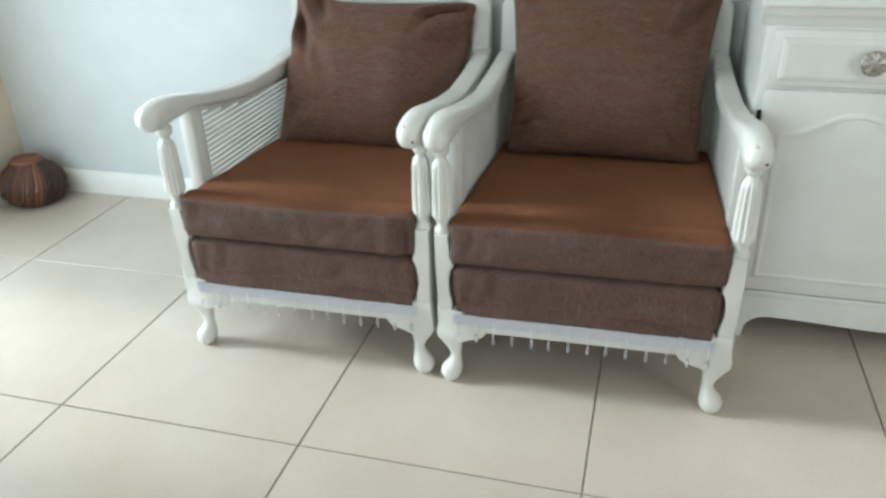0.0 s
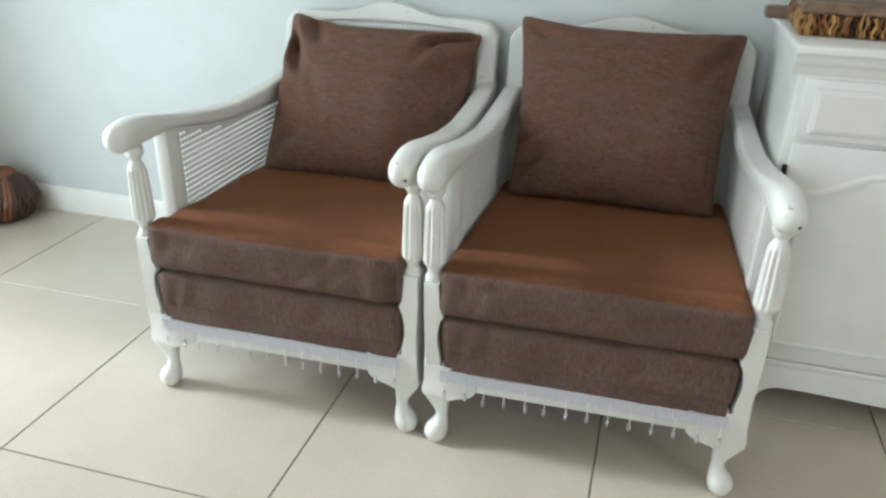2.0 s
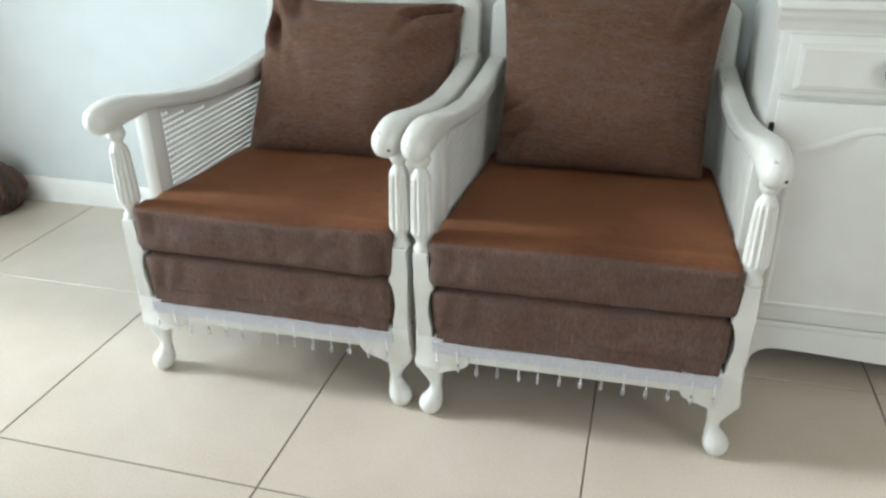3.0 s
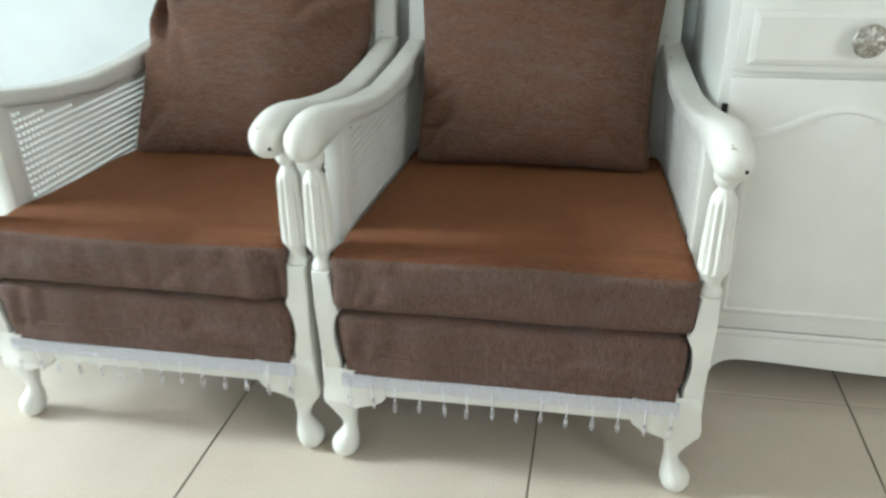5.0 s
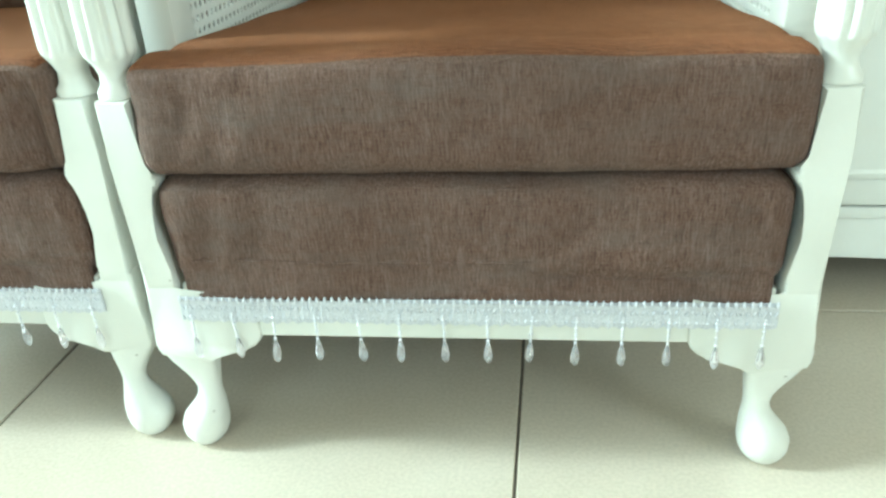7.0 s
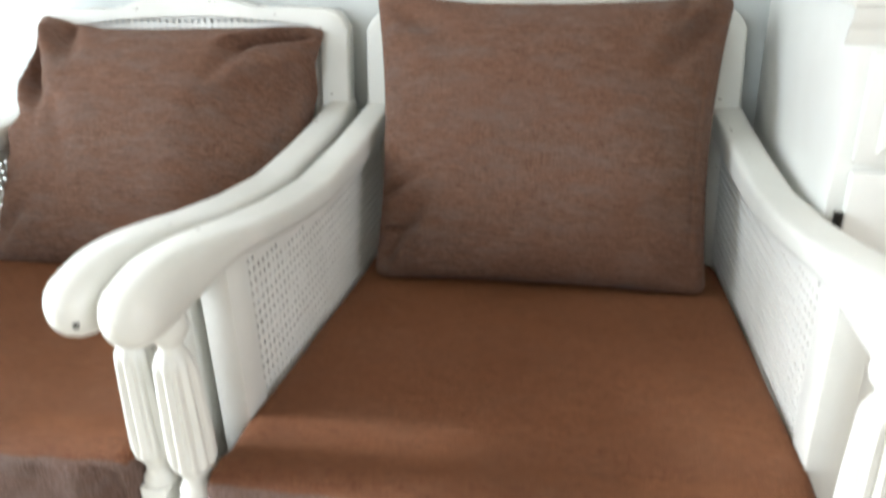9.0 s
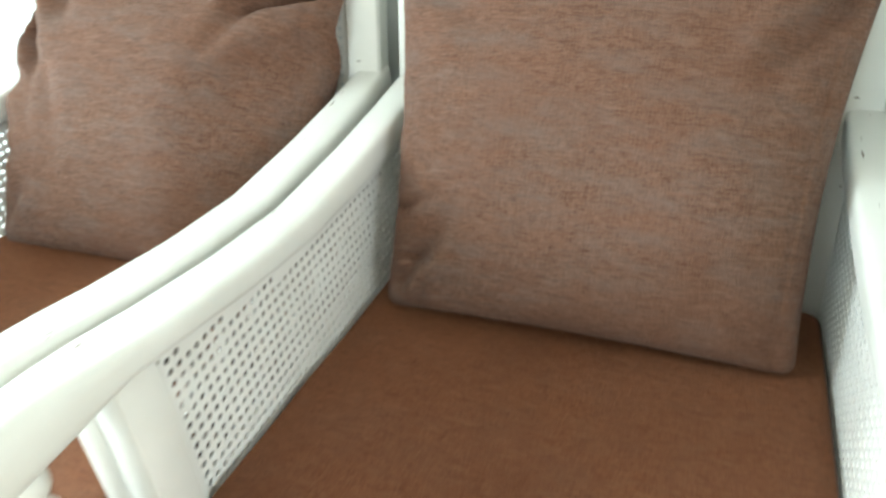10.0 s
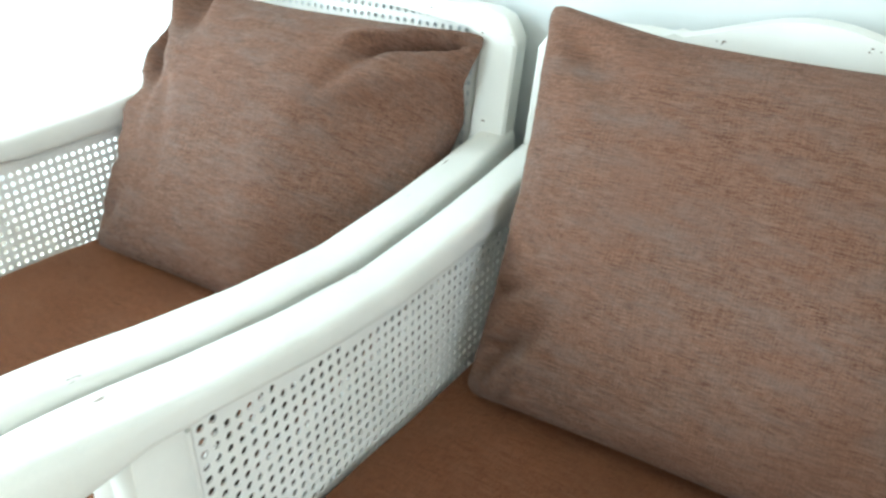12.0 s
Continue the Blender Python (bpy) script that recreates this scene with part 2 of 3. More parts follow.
structure("wall_north", boxed(WEST - 0.2, EAST + 0.2, NORTH, NORTH + 0.2, -0.1, TOP), WALL, "pale grey painted wall behind the armchairs")
structure("ceiling", boxed(WEST - 0.2, EAST + 0.2, SOUTH - 0.2, NORTH + 0.2, TOP, TOP + 0.15), CEILING, "white painted ceiling of the living room")


def wall_with_opening(name, label, along, at, thick, a0, a1, o0, o1, z0, z1, mat):
    bm = bmesh.new()
    for b0, b1, c0, c1 in ((a0, o0, -0.1, TOP), (o1, a1, -0.1, TOP), (o0, o1, z1, TOP), (o0, o1, -0.1, z0)):
        if b1 - b0 > 0.001 and c1 - c0 > 0.001:
            if along == "y":
                box(bm, at - thick, at, b0, b1, c0, c1)
            else:
                box(bm, b0, b1, at - thick, at, c0, c1)
    return structure(name, bm, mat, label)


wall_with_opening("wall_west", "wall beside a glass door, beige for its shade", "y", WEST, 0.2, SOUTH, NORTH, DOOR_Y0, DOOR_Y1, 0.0, DOOR_H, WARM_WALL)
wall_with_opening("wall_south", "beige painted wall with a glass door", "x", SOUTH, 0.2, WEST - 0.2, EAST + 0.2, GLASS_X0, GLASS_X1, 0.0, DOOR_H, WARM_WALL)


wall_with_opening("wall_east", "unseen beige side wall with an added window", "y", EAST + 0.2, 0.2, SOUTH, NORTH, -2.6, -1.2, 0.9, 2.0, WARM_WALL)


def glazing(name, label, along, at, o0, o1, z0, z1, bays):
    top = tagged(new(name), label, kind="structure")
    top.matrix_basis = ROOM
    def bar(b0, b1, c0, c1):
        bm = boxed(at - 0.14, at - 0.08, b0, b1, c0, c1, bevel=0.004) if along == "y" else boxed(b0, b1, at - 0.14, at - 0.08, c0, c1, bevel=0.004)
        part("window_frame", bm, FRAME, top)
    w = 0.05
    bar(o0, o1, z0, z0 + w), bar(o0, o1, z1 - w, z1)
    for i in range(bays + 1):
        a = o0 + (o1 - o0 - w) * i / bays
        bar(a, a + w, z0 + w, z1 - w)
    for i in range(bays):
        a = o0 + (o1 - o0 - w) * i / bays + w
        b = o0 + (o1 - o0 - w) * (i + 1) / bays
        bm = boxed(at - 0.113, at - 0.107, a, b, z0 + w, z1 - w) if along == "y" else boxed(a, b, at - 0.113, at - 0.107, z0 + w, z1 - w)
        p = part("pane", bm, GLASS, top, "clear glass pane", False)
        p.visible_shadow = False


glazing("window_1", "white-framed glass door", "y", WEST, DOOR_Y0, DOOR_Y1, 0.0, DOOR_H, 1)
glazing("window_2", "white-framed sliding glass door", "x", SOUTH, GLASS_X0, GLASS_X1, 0.0, DOOR_H, 2)

# unseen opening, put in to house the eastern fill light
glazing("window_3", "unseen white-framed side window added for fill light", "y", EAST + 0.2, -2.6, -1.2, 0.9, 2.0, 2)

SK = [(0.0, 0.0), (0.0, 0.088), (0.006, 0.088), (0.011, 0.080), (0.015, 0.072), (0.015, 0.0)]
structure("baseboard_north", slab([(NORTH - a - 0.0005, z) for a, z in SK], WEST + 0.016, EAST, axis="x"), SKIRTING, "white painted skirting board along the grey wall", True)
structure("baseboard_west", slab([(WEST + a + 0.0005, z) for a, z in SK], DOOR_Y1 + 0.02, NORTH), SKIRTING, "white painted skirting board beside the glass door", True)
structure("baseboard_east", slab([(EAST - a - 0.0005, z) for a, z in SK], SOUTH, NORTH - 0.016), SKIRTING, "white painted skirting board on the side wall", True)


# ---------- armchair ----------
POST_IN, POST_OUT, ARM_X, CANE_X = 0.289, 0.320, 0.299, 0.293

ARM_LINE = [  # y, top, underside, half width
    (-0.045, 0.644, 0.583, 0.0268), (-0.025, 0.648, 0.584, 0.0270), (0.0, 0.648, 0.588, 0.0270), (0.05, 0.641, 0.592, 0.0270),
    (0.10, 0.630, 0.597, 0.0275), (0.162, 0.616, 0.587, 0.027), (0.273, 0.598, 0.566, 0.026), (0.40, 0.586, 0.550, 0.025),
    (0.546, 0.590, 0.549, 0.025), (0.66, 0.598, 0.554, 0.025), (0.775, 0.611, 0.562, 0.024)]


def seat_top(y):
    return 0.421 - 0.065 * y


def arm(side, chair):
    bm = bmesh.new()
    cx, loops = side * ARM_X, []
    zt, zb, hw = ARM_LINE[0][1:]
    zc, hz = (zt + zb) / 2, (zt - zb) / 2
    for k in (0.06, 0.3, 0.55, 0.75, 0.9, 0.975):
        a = math.asin(k)
        loops.append(round_loop(cx, -0.045 - 0.031 * math.cos(a), zc, hw * k, hz * k, 20, 2.2))
    n = 44
    for i in range(n + 1):
        y = -0.045 + (0.772 + 0.045) * i / n
        zt, zb, hw = lerp(ARM_LINE, y)
        loops.append(round_loop(cx, y, (zt + zb) / 2, hw, (zt - zb) / 2, 20, 2.2 + 3.0 * min(1, i / 10)))
    rings(bm, loops)
    bmesh.ops.smooth_vert(bm, verts=bm.verts, factor=0.5, use_axis_z=True)
    a = part("arm", bm, WORN, chair, "worn white arm with a rounded scroll end")
    if side < 0:
        return
    # no hole is cut: the disc's dark colour stands for the shade inside
    bm = bmesh.new()
    bmesh.ops.create_cone(bm, cap_ends=True, segments=10, radius1=0.0028, radius2=0.0028, depth=0.006)
    ob = part("screw_hole", bm, DARK, a, "dark disc for a screw hole")
    ob.matrix_basis = pose(ARM_X + 0.012, -0.0700, 0.606, 90, 0, 25)


def front_post(side, chair):
    s = side
    p = [(POST_OUT, 0.384), (POST_IN, 0.384), (POST_IN, 0.325), (POST_IN - 0.004, 0.318), (POST_IN - 0.010, 0.312), (POST_IN - 0.008, 0.304),
         (POST_IN + 0.002, 0.290), (POST_IN + 0.005, 0.272), (POST_IN + 0.003, 0.250), (POST_IN - 0.003, 0.215), (POST_IN - 0.005, 0.195), (POST_OUT - 0.003, 0.195), (POST_OUT - 0.003, 0.25), (POST_OUT, 0.33)]
    post = part("front_post", slab([(s * x, z) for x, z in p], -0.017, 0.028, 0.003), WORN, chair)
    cx = s * 0.3045
    bm = bmesh.new()
    lathe(bm, cx, 0.004, [(0.3845, 0.0185), (0.390, 0.0185), (0.396, 0.0145), (0.405, 0.0135), (0.412, 0.0160), (0.418, 0.0195, 0.0), (0.422, 0.0225, 0.3),
                          (0.428, 0.0236, 1.0), (0.46, 0.0229, 1.0), (0.50, 0.0214, 1.0), (0.530, 0.0200, 1.0), (0.537, 0.0188, 0.4), (0.545, 0.0150),
                          (0.550, 0.0115), (0.556, 0.0112), (0.560, 0.0145), (0.567, 0.0185), (0.575, 0.0195), (0.583, 0.0175), (0.589, 0.0120), (0.596, 0.011)],
          n=72, flutes=12, depth=0.17)
    part("baluster", bm, WHITE, chair, "white fluted turned baluster")
    # cabriole leg: shaped knee with its bracket, then ankle and pad foot (height, centre outward, centre forward, half width, half depth)
    knee = [(0.3185, 0.205), (0.3180, 0.165), (0.3205, 0.146), (0.3232, 0.132), (0.3222, 0.122), (0.3190, 0.1145),
            (0.2690, 0.1075), (0.2655, 0.110), (0.2560, 0.115), (0.2400, 0.1205), (0.2260, 0.1240), (0.2170, 0.1275), (0.2110, 0.1340), (0.2075, 0.1420), (0.2070, 0.190), (0.285, 0.192), (0.290, 0.205)]
    bm = slab([(s * x, z) for x, z in knee], -0.0165, 0.018, 0.0045)
    shape = [  # height, outer and inner edge, half depth, centre forward
        (0.126, 0.3222, 0.268, 0.0168, 0.0008), (0.116, 0.3196, 0.2672, 0.0168, 0.0008), (0.106, 0.3130, 0.2662, 0.0162, 0.0008), (0.096, 0.3046, 0.2656, 0.0150, 0.0006),
        (0.086, 0.2968, 0.2650, 0.0136, 0.0004), (0.077, 0.2912, 0.2645, 0.0126, 0.000), (0.069, 0.2884, 0.2638, 0.0124, -0.001), (0.061, 0.2886, 0.2622, 0.0138, -0.002),
        (0.053, 0.2918, 0.2600, 0.0168, -0.003), (0.045, 0.2974, 0.2582, 0.0206, -0.004), (0.036, 0.3040, 0.2570, 0.0240, -0.005), (0.026, 0.3078, 0.2570, 0.0255, -0.005),
        (0.016, 0.3076, 0.2588, 0.0248, -0.005), (0.008, 0.3040, 0.2625, 0.0218, -0.005), (0.002, 0.2990, 0.268, 0.0170, -0.005), (0.0, 0.296, 0.271, 0.0140, -0.005)]
    loops = []
    for z, x1, x0, hy, y in shape:
        k = max(0.0, min(1.0, (0.112 - z) / 0.075)) * 0.010
        x0, x1 = x0 + k, x1 + k
        p = 2.0 + 2.6 * max(0.0, min(1.0, (z - 0.066) / 0.045))
        loops.append([(s * (x0 + x1) / 2 + (x1 - x0) / 2 * math.copysign(abs(math.cos(q)) ** (2 / p), math.cos(q)), y + hy * math.copysign(abs(math.sin(q)) ** (2 / p), math.sin(q)), z)
                      for q in (2 * math.pi * (i + 0.5) / 28 for i in range(28))])
    rings(bm, loops)
    part("front_leg", bm, WORN, chair, "white carved cabriole leg with a pad foot")


def cane(width, height, pitch, rise, hole, keep):
    """A sheet of woven cane with eight-sided holes in a square net, in the plane of (a, z); keep(a, z) says which cells belong."""
    verts, faces, index = [], [], {}
    def vert(a, z):
        key = (round(a, 5), round(z, 5))
        if key not in index:
            index[key] = len(verts)
            verts.append((a, z))
        return index[key]
    h, g = pitch / 2, rise / 2
    for i in range(int(width / pitch)):
        for j in range(int(height / rise)):
            a, z = (i + 0.5) * pitch, (j + 0.5) * rise
            k = keep(a, z)
            if not k:
                continue
            rim = [vert(a + h * dx, z + g * dz) for dx, dz in ((1, 0), (1, 1), (0, 1), (-1, 1), (-1, 0), (-1, -1), (0, -1), (1, -1))]
            if k == 2:
                faces.append(rim)
                continue
            eye = [vert(a + hole * math.cos(q * math.pi / 4), z + hole * math.sin(q * math.pi / 4)) for q in range(8)]
            for q in range(8):
                faces.append((rim[q], rim[(q + 1) % 8], eye[(q + 1) % 8], eye[q]))
    return verts, faces


def cane_mesh(verts, faces, place, thick, shade_face=None):
    """The sheet with two sides and the walls of its holes."""
    n = len(verts)
    pts = [place(a, z, -thick / 2) for a, z in verts] + [place(a, z, thick / 2) for a, z in verts]
    seen = {}
    for f in faces:
        for i in range(len(f)):
            e = (f[i], f[(i + 1) % len(f)])
            seen[e] = seen.get(e, 0) + 1
    walls = [(a, b, b + n, a + n) for a, b in seen if (b, a) not in seen]
    out = [tuple(f) for f in faces] + [tuple(i + n for i in f[::-1]) for f in faces] + [w[::-1] for w in walls]
    me = bpy.data.meshes.new("cane")
    me.from_pydata(pts, [], out)
    me.materials.append(CANE)
    if shade_face is not None:  # outer face coloured dark, for the shade in the gap between the chairs
        me.materials.append(SHADE_CANE)
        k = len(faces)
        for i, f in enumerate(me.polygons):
            f.material_index = 1 if (i < k if shade_face == 0 else k <= i < 2 * k) else 0
    return me


PITCH, RISE = 0.0130, 0.0133


def side_panel(side, chair):
    y0, z0, w, h = 0.1332, 0.3355, 0.61, 0.266
    def keep(a, z):
        y, zz = y0 + a, z0 + z
        under = lerp(ARM_LINE, y)[1]
        if y < 0.134 or y > 0.735 or zz > under + 0.004:
            return 0
        return 2 if y < 0.146 or zz > under - 0.018 else 1
    v, f = cane(w, h, PITCH, RISE, 0.0040, keep)
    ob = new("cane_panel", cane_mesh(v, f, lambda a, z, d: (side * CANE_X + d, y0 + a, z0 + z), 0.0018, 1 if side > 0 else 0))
    ob.parent = chair
    ob["label"] = "white painted woven cane side"
    # stile at the panel's front, and a bead along its edge
    part("arm_stile", boxed(min(side * 0.284, side * 0.318), max(side * 0.284, side * 0.318), 0.088, 0.136, 0.30, 0.596, bevel=0.003), WHITE, chair)
    for x in (side * (CANE_X - 0.0040), side * (CANE_X + 0.0040)):
        bm = bmesh.new()
        loops = []
        for i in range(30):
            y = 0.137 + 0.598 * i / 29
            z = lerp(ARM_LINE, y)[1] - 0.005
            loops.append([(x + 0.0028 * math.cos(a), y, z + 0.0028 * math.sin(a)) for a in (math.pi * q / 3 for q in range(6))])
        rings(bm, loops)
        part("cane_beading", bm, WHITE, chair)
        bm = bmesh.new()
        lathe(bm, x, 0.1395, [(0.34, 0.0028), (0.578, 0.0028)], n=6)
        part("cane_beading", bm, WHITE, chair)


def back_y(z):
    """Front face of the leaning back at height z."""
    return 0.735 + (z - 0.55) * 0.20


def crest(x):
    a = abs(x)
    if a > 0.285:
        return 0.757 - 0.030 * ((a - 0.285) / 0.033) ** 2
    return 0.757 + 0.010 * max(0, 1 - abs(a - 0.19) / 0.12) * 0.6 + 0.036 * max(0.0, math.cos(min(a / 0.15, 1) * math.pi / 2)) ** 1.3


def chair_back(chair):
    for s in (-1, 1):
        bm = bmesh.new()
        loops = []
        for i in range(15):
            z = 0.20 + 0.5193 * i / 14
            y = back_y(z) + (0.0 if z > 0.36 else (0.36 - z) * 0.10)
            loops.append([(s * x, y + d, z) for x, d in ((0.263, 0.003), (0.266, 0.0), (0.314, 0.0), (0.318, 0.004), (0.318, 0.030), (0.263, 0.030))])
        rings(bm, loops)
        part("back_post", bm, WORN, chair)
        bm = bmesh.new()
        rings(bm, [[(s * (0.292 + h * dx), 0.690 + (0.22 - z) * 0.25 + 0.024 * dy, z) for dx, dy in ((-1, -1), (1, -1), (1, 1), (-1, 1))]
                   for z, h in ((0.26, 0.022), (0.15, 0.021), (0.0, 0.017))])
        part("rear_leg", bm, WHITE, chair)
    xs = [-0.318 + 0.636 * i / 60 for i in range(61)]
    up = [(x, crest(x)) for x in xs]
    low = [(x, 0.7195 if abs(x) > 0.262 else 0.733 + 0.018 * math.cos(min(abs(x) / 0.26, 1) * math.pi / 2)) for x in xs][::-1]
    bm = slab(up + low, 0.0, 0.032, 0.004)
    for v in bm.verts:
        v.co.y += back_y(v.co.z)
    part("crest_rail", bm, WORN, chair, "white shaped crest rail")
    v, f = cane(0.5336, 0.4260, PITCH, RISE, 0.0035, lambda a, z: 2 if (a < 0.012 or a > 0.520 or z > 0.412) else 1)
    ob = new("cane_back", cane_mesh(v, f, lambda a, z, d: (a - 0.2664, back_y(0.335 + z) + 0.012 + d, 0.335 + z), 0.002))
    ob.parent = chair
    ob["label"] = "white painted woven cane back"
    part("back_rail", boxed(-0.263, 0.263, 0.690, 0.720, 0.29, 0.345, bevel=0.003), WHITE, chair)


def seat_frame(chair):
    part("front_rail", boxed(-0.281, 0.281, -0.0125, 0.012, 0.1395, 0.200, bevel=0.003), WHITE, chair, "white front rail")
    for s in (-1, 1):
        part("side_rail", boxed(s * 0.292 - 0.013, s * 0.292 + 0.013, 0.029, 0.675, 0.17, 0.325, bevel=0.003), WHITE, chair)
    part("rear_rail", boxed(-0.27, 0.27, 0.665, 0.689, 0.17, 0.26, bevel=0.003), WHITE, chair)


def cushion(x0, x1, y0, y1, z0, z1, tilt, radius, crown, seed, pocket=0.0):
    """A stuffed box: rounded edges, crowned faces and small puckers. tilt: fall of the top towards the back."""
    nx, ny, nz = 48, 64, 12
    bm = bmesh.new()
    cx, cy, cz, hx, hy, hz = (x0 + x1) / 2, (y0 + y1) / 2, (z0 + z1) / 2, (x1 - x0) / 2, (y1 - y0) / 2, (z1 - z0) / 2
    index = {}
    def vert(i, j, k):
        if (i, j, k) in index:
            return index[i, j, k]
        p = Vector(((2 * i / nx - 1) * hx, (2 * j / ny - 1) * hy, (2 * k / nz - 1) * hz))
        core = Vector((max(-hx + radius, min(hx - radius, p.x)), max(-hy + radius, min(hy - radius, p.y)), max(-hz + radius, min(hz - radius, p.z))))
        d = p - core
        if d.length > 1e-6:
            p = core + d.normalized() * radius
        u, v, w = p.x / hx, p.y / hy, p.z / hz
        p.z += crown * (1 - u ** 4) * (1 - v ** 4) * (1 if w > 0 else -0.3) * abs(w)
        p.y -= crown * 0.55 * (1 - abs(u) ** 5) * (1 - w * w) if v < 0 else 0
        n1 = noise.noise((p.x * 9 + seed, p.y * 9, p.z * 14))
        n2 = noise.noise((p.x * 34, p.y * 20 + seed, p.z * 9))
        n3 = noise.noise((p.x * 60 + seed, 4, p.z * 22)) * max(0.0, abs(u) - 0.55)
        p += Vector((0, -1, 0)) * (0.0052 * n1 + 0.0030 * n2 + 0.0085 * n3) * (1 if v < -0.8 else 0) + Vector((0, 0, 1)) * 0.0030 * n1
        if w > 0.8 and hy > 0.1:  # a soft fold along the front edge, and sat-in dips
            f = p.y + hy + 0.006 * noise.noise((p.x * 6, seed, 0))
            p.z += (0.0035 * math.exp(-((f - 0.040) / 0.014) ** 2) - 0.0040 * math.exp(-((f - 0.072) / 0.018) ** 2)) * (0.6 + 0.8 * noise.noise((p.x * 5, 2, seed)))
            p.z += 0.005 * noise.noise((p.x * 4 + seed, p.y * 4, 0))
        if v < -0.97 and 0.55 < w < 0.98:  # the seam that joins the top panel to the front
            p.y -= 0.0022 * math.exp(-((w - 0.80) / 0.10) ** 2)
        if v < -0.9 and hy > 0.1:  # slanting pulls in the front panel
            for a, lean, deep in ((-0.86, 0.05, 0.0040), (-0.70, 0.10, 0.0026), (0.34, 0.22, 0.0030), (0.52, 0.16, 0.0024), (0.90, -0.04, 0.0036)):
                p.y += deep * math.exp(-((u - a - lean * w - 0.02 * math.sin(seed * 3 + a * 9)) / 0.030) ** 2) * (1 - 0.6 * w * w)
        if pocket and w < 0.9:
            q = math.exp(-((u - 0.90) / 0.04) ** 2) - 0.5 * math.exp(-((u - 0.80) / 0.06) ** 2)
            p.y += pocket * q * max(0.0, min(1.0, (-v - 0.90) / 0.1)) * (1 - max(0.0, w) ** 2)
        p = Vector((cx, cy, cz)) + p
        p.z -= tilt * (p.y - y0)
        index[i, j, k] = bm.verts.new(p)
        return index[i, j, k]
    def sheet(a, b, at, panel=0):
        for i in range(a):
            for j in range(b):
                bm.faces.new((at(i, j), at(i + 1, j), at(i + 1, j + 1), at(i, j + 1))).material_index = panel
    for e in (0, nz):
        sheet(nx, ny, lambda i, j: vert(i, j, e), 1 if e else 0)
    for e in (0, ny):
        sheet(nx, nz, lambda i, k: vert(i, e, k))
    for e in (0, nx):
        sheet(ny, nz, lambda j, k: vert(e, j, k))
    return bm


def seat_base(chair):
    bm = cushion(-0.2875, 0.2875, -0.018, 0.660, 0.200, 0.312, 0.055, 0.026, 0.004, 3.0)
    b = part("seat_base", bm, TAUPE, chair, "brown upholstered seat base")
    bm = cushion(-0.276, 0.276, -0.0172, 0.02, 0.182, 0.232, 0.0, 0.006, 0.0005, 5.0)
    part("seat_base_hem", bm, TAUPE, b)


def fringe(chair):
    """Silver lace braid with a beaded edge and hanging crystal drops."""
    bm = bmesh.new()
    n = 170
    loops = []
    for i in range(n + 1):
        x = -0.283 + 0.566 * i / n
        w = 0.0012 * math.sin(i * 1.9) + 0.0010 * noise.noise((x * 90, 0, 0))
        sag = 0.0015 * noise.noise((x * 12, 3, 0))
        f = -0.0205 + 0.0008 * math.sin(i * 2.3)
        loops.append([(x, y, z + sag) for y, z in ((-0.0172, 0.187), (f - 0.001, 0.1855), (f, 0.176), (f - 0.0012, 0.168), (f, 0.1615 + w), (-0.0172, 0.160 + w))])
    rings(bm, loops)
    t = part("lace_braid", bm, LACE, chair, "silvery white lace braid with crystal drops")
    bm = bmesh.new()
    for i in range(78):  # upright loops along the top
        x = -0.281 + 0.562 * i / 77
        z = 0.1868 + 0.0015 * noise.noise((x * 12, 3, 0))
        m = pose(x, -0.0215, z, 0, 14 * noise.noise((i * 1.7, 2, 0)), 0) @ Matrix.Diagonal((0.75, 0.8, 1.9, 1))
        bmesh.ops.create_icosphere(bm, subdivisions=1, radius=0.0024, matrix=m)
    part("bead_edging", bm, LACE, t)
    bm = bmesh.new()
    for i in range(116):  # two rows of raised stitches
        x = -0.281 + 0.562 * i / 115
        for z, tall in ((0.1775, 1.7), (0.1668, 1.3)):
            m = pose(x + 0.001 * noise.noise((i * 2.1, z * 99, 0)), -0.0212, z, 0, 25 if i % 2 else -25, 0) @ Matrix.Diagonal((0.7, 0.6, tall, 1))
            bmesh.ops.create_icosphere(bm, subdivisions=1, radius=0.0021, matrix=m)
    part("lace_stitching", bm, LACE, t)
    strand, drop = bmesh.new(), bmesh.new()
    for k in range(8):
        bmesh.ops.create_icosphere(strand, subdivisions=1, radius=0.0019 if k % 2 else 0.0014, matrix=Matrix.Translation((0, 0, -0.0038 * k)))
    lathe(drop, 0, 0, [(-0.0285, 0.0008), (-0.032, 0.0022), (-0.038, 0.0035), (-0.045, 0.0042), (-0.049, 0.0033), (-0.052, 0.0013)], n=8)
    ms, md = mesh_of(strand, THREAD), mesh_of(drop, BEAD, False)
    for i in range(14):
        x = -0.272 + 0.0418 * i + 0.0015 * noise.noise((i * 3.7, 0, 0))
        for name, me in (("bead_string", ms), ("crystal_drop", md)):
            ob = new(name, me)
            ob.parent = t
            ob.matrix_basis = pose(x, -0.0245, 0.173, 4 * noise.noise((i, 1, 0)), 9 * noise.noise((i * 2.3, 5, 0)), 40 * i)


def splay(ob):
    """Narrows a part of the chair, and sets it forward, towards the back."""
    for v in ob.data.vertices:
        k = max(0.0, v.co.y / 0.75)
        v.co.x *= 1 - 0.035 * k
        k = max(0.0, min(1.0, (v.co.y - 0.1) / 0.6))
        v.co.y -= 0.030 * k * k * (3 - 2 * k)


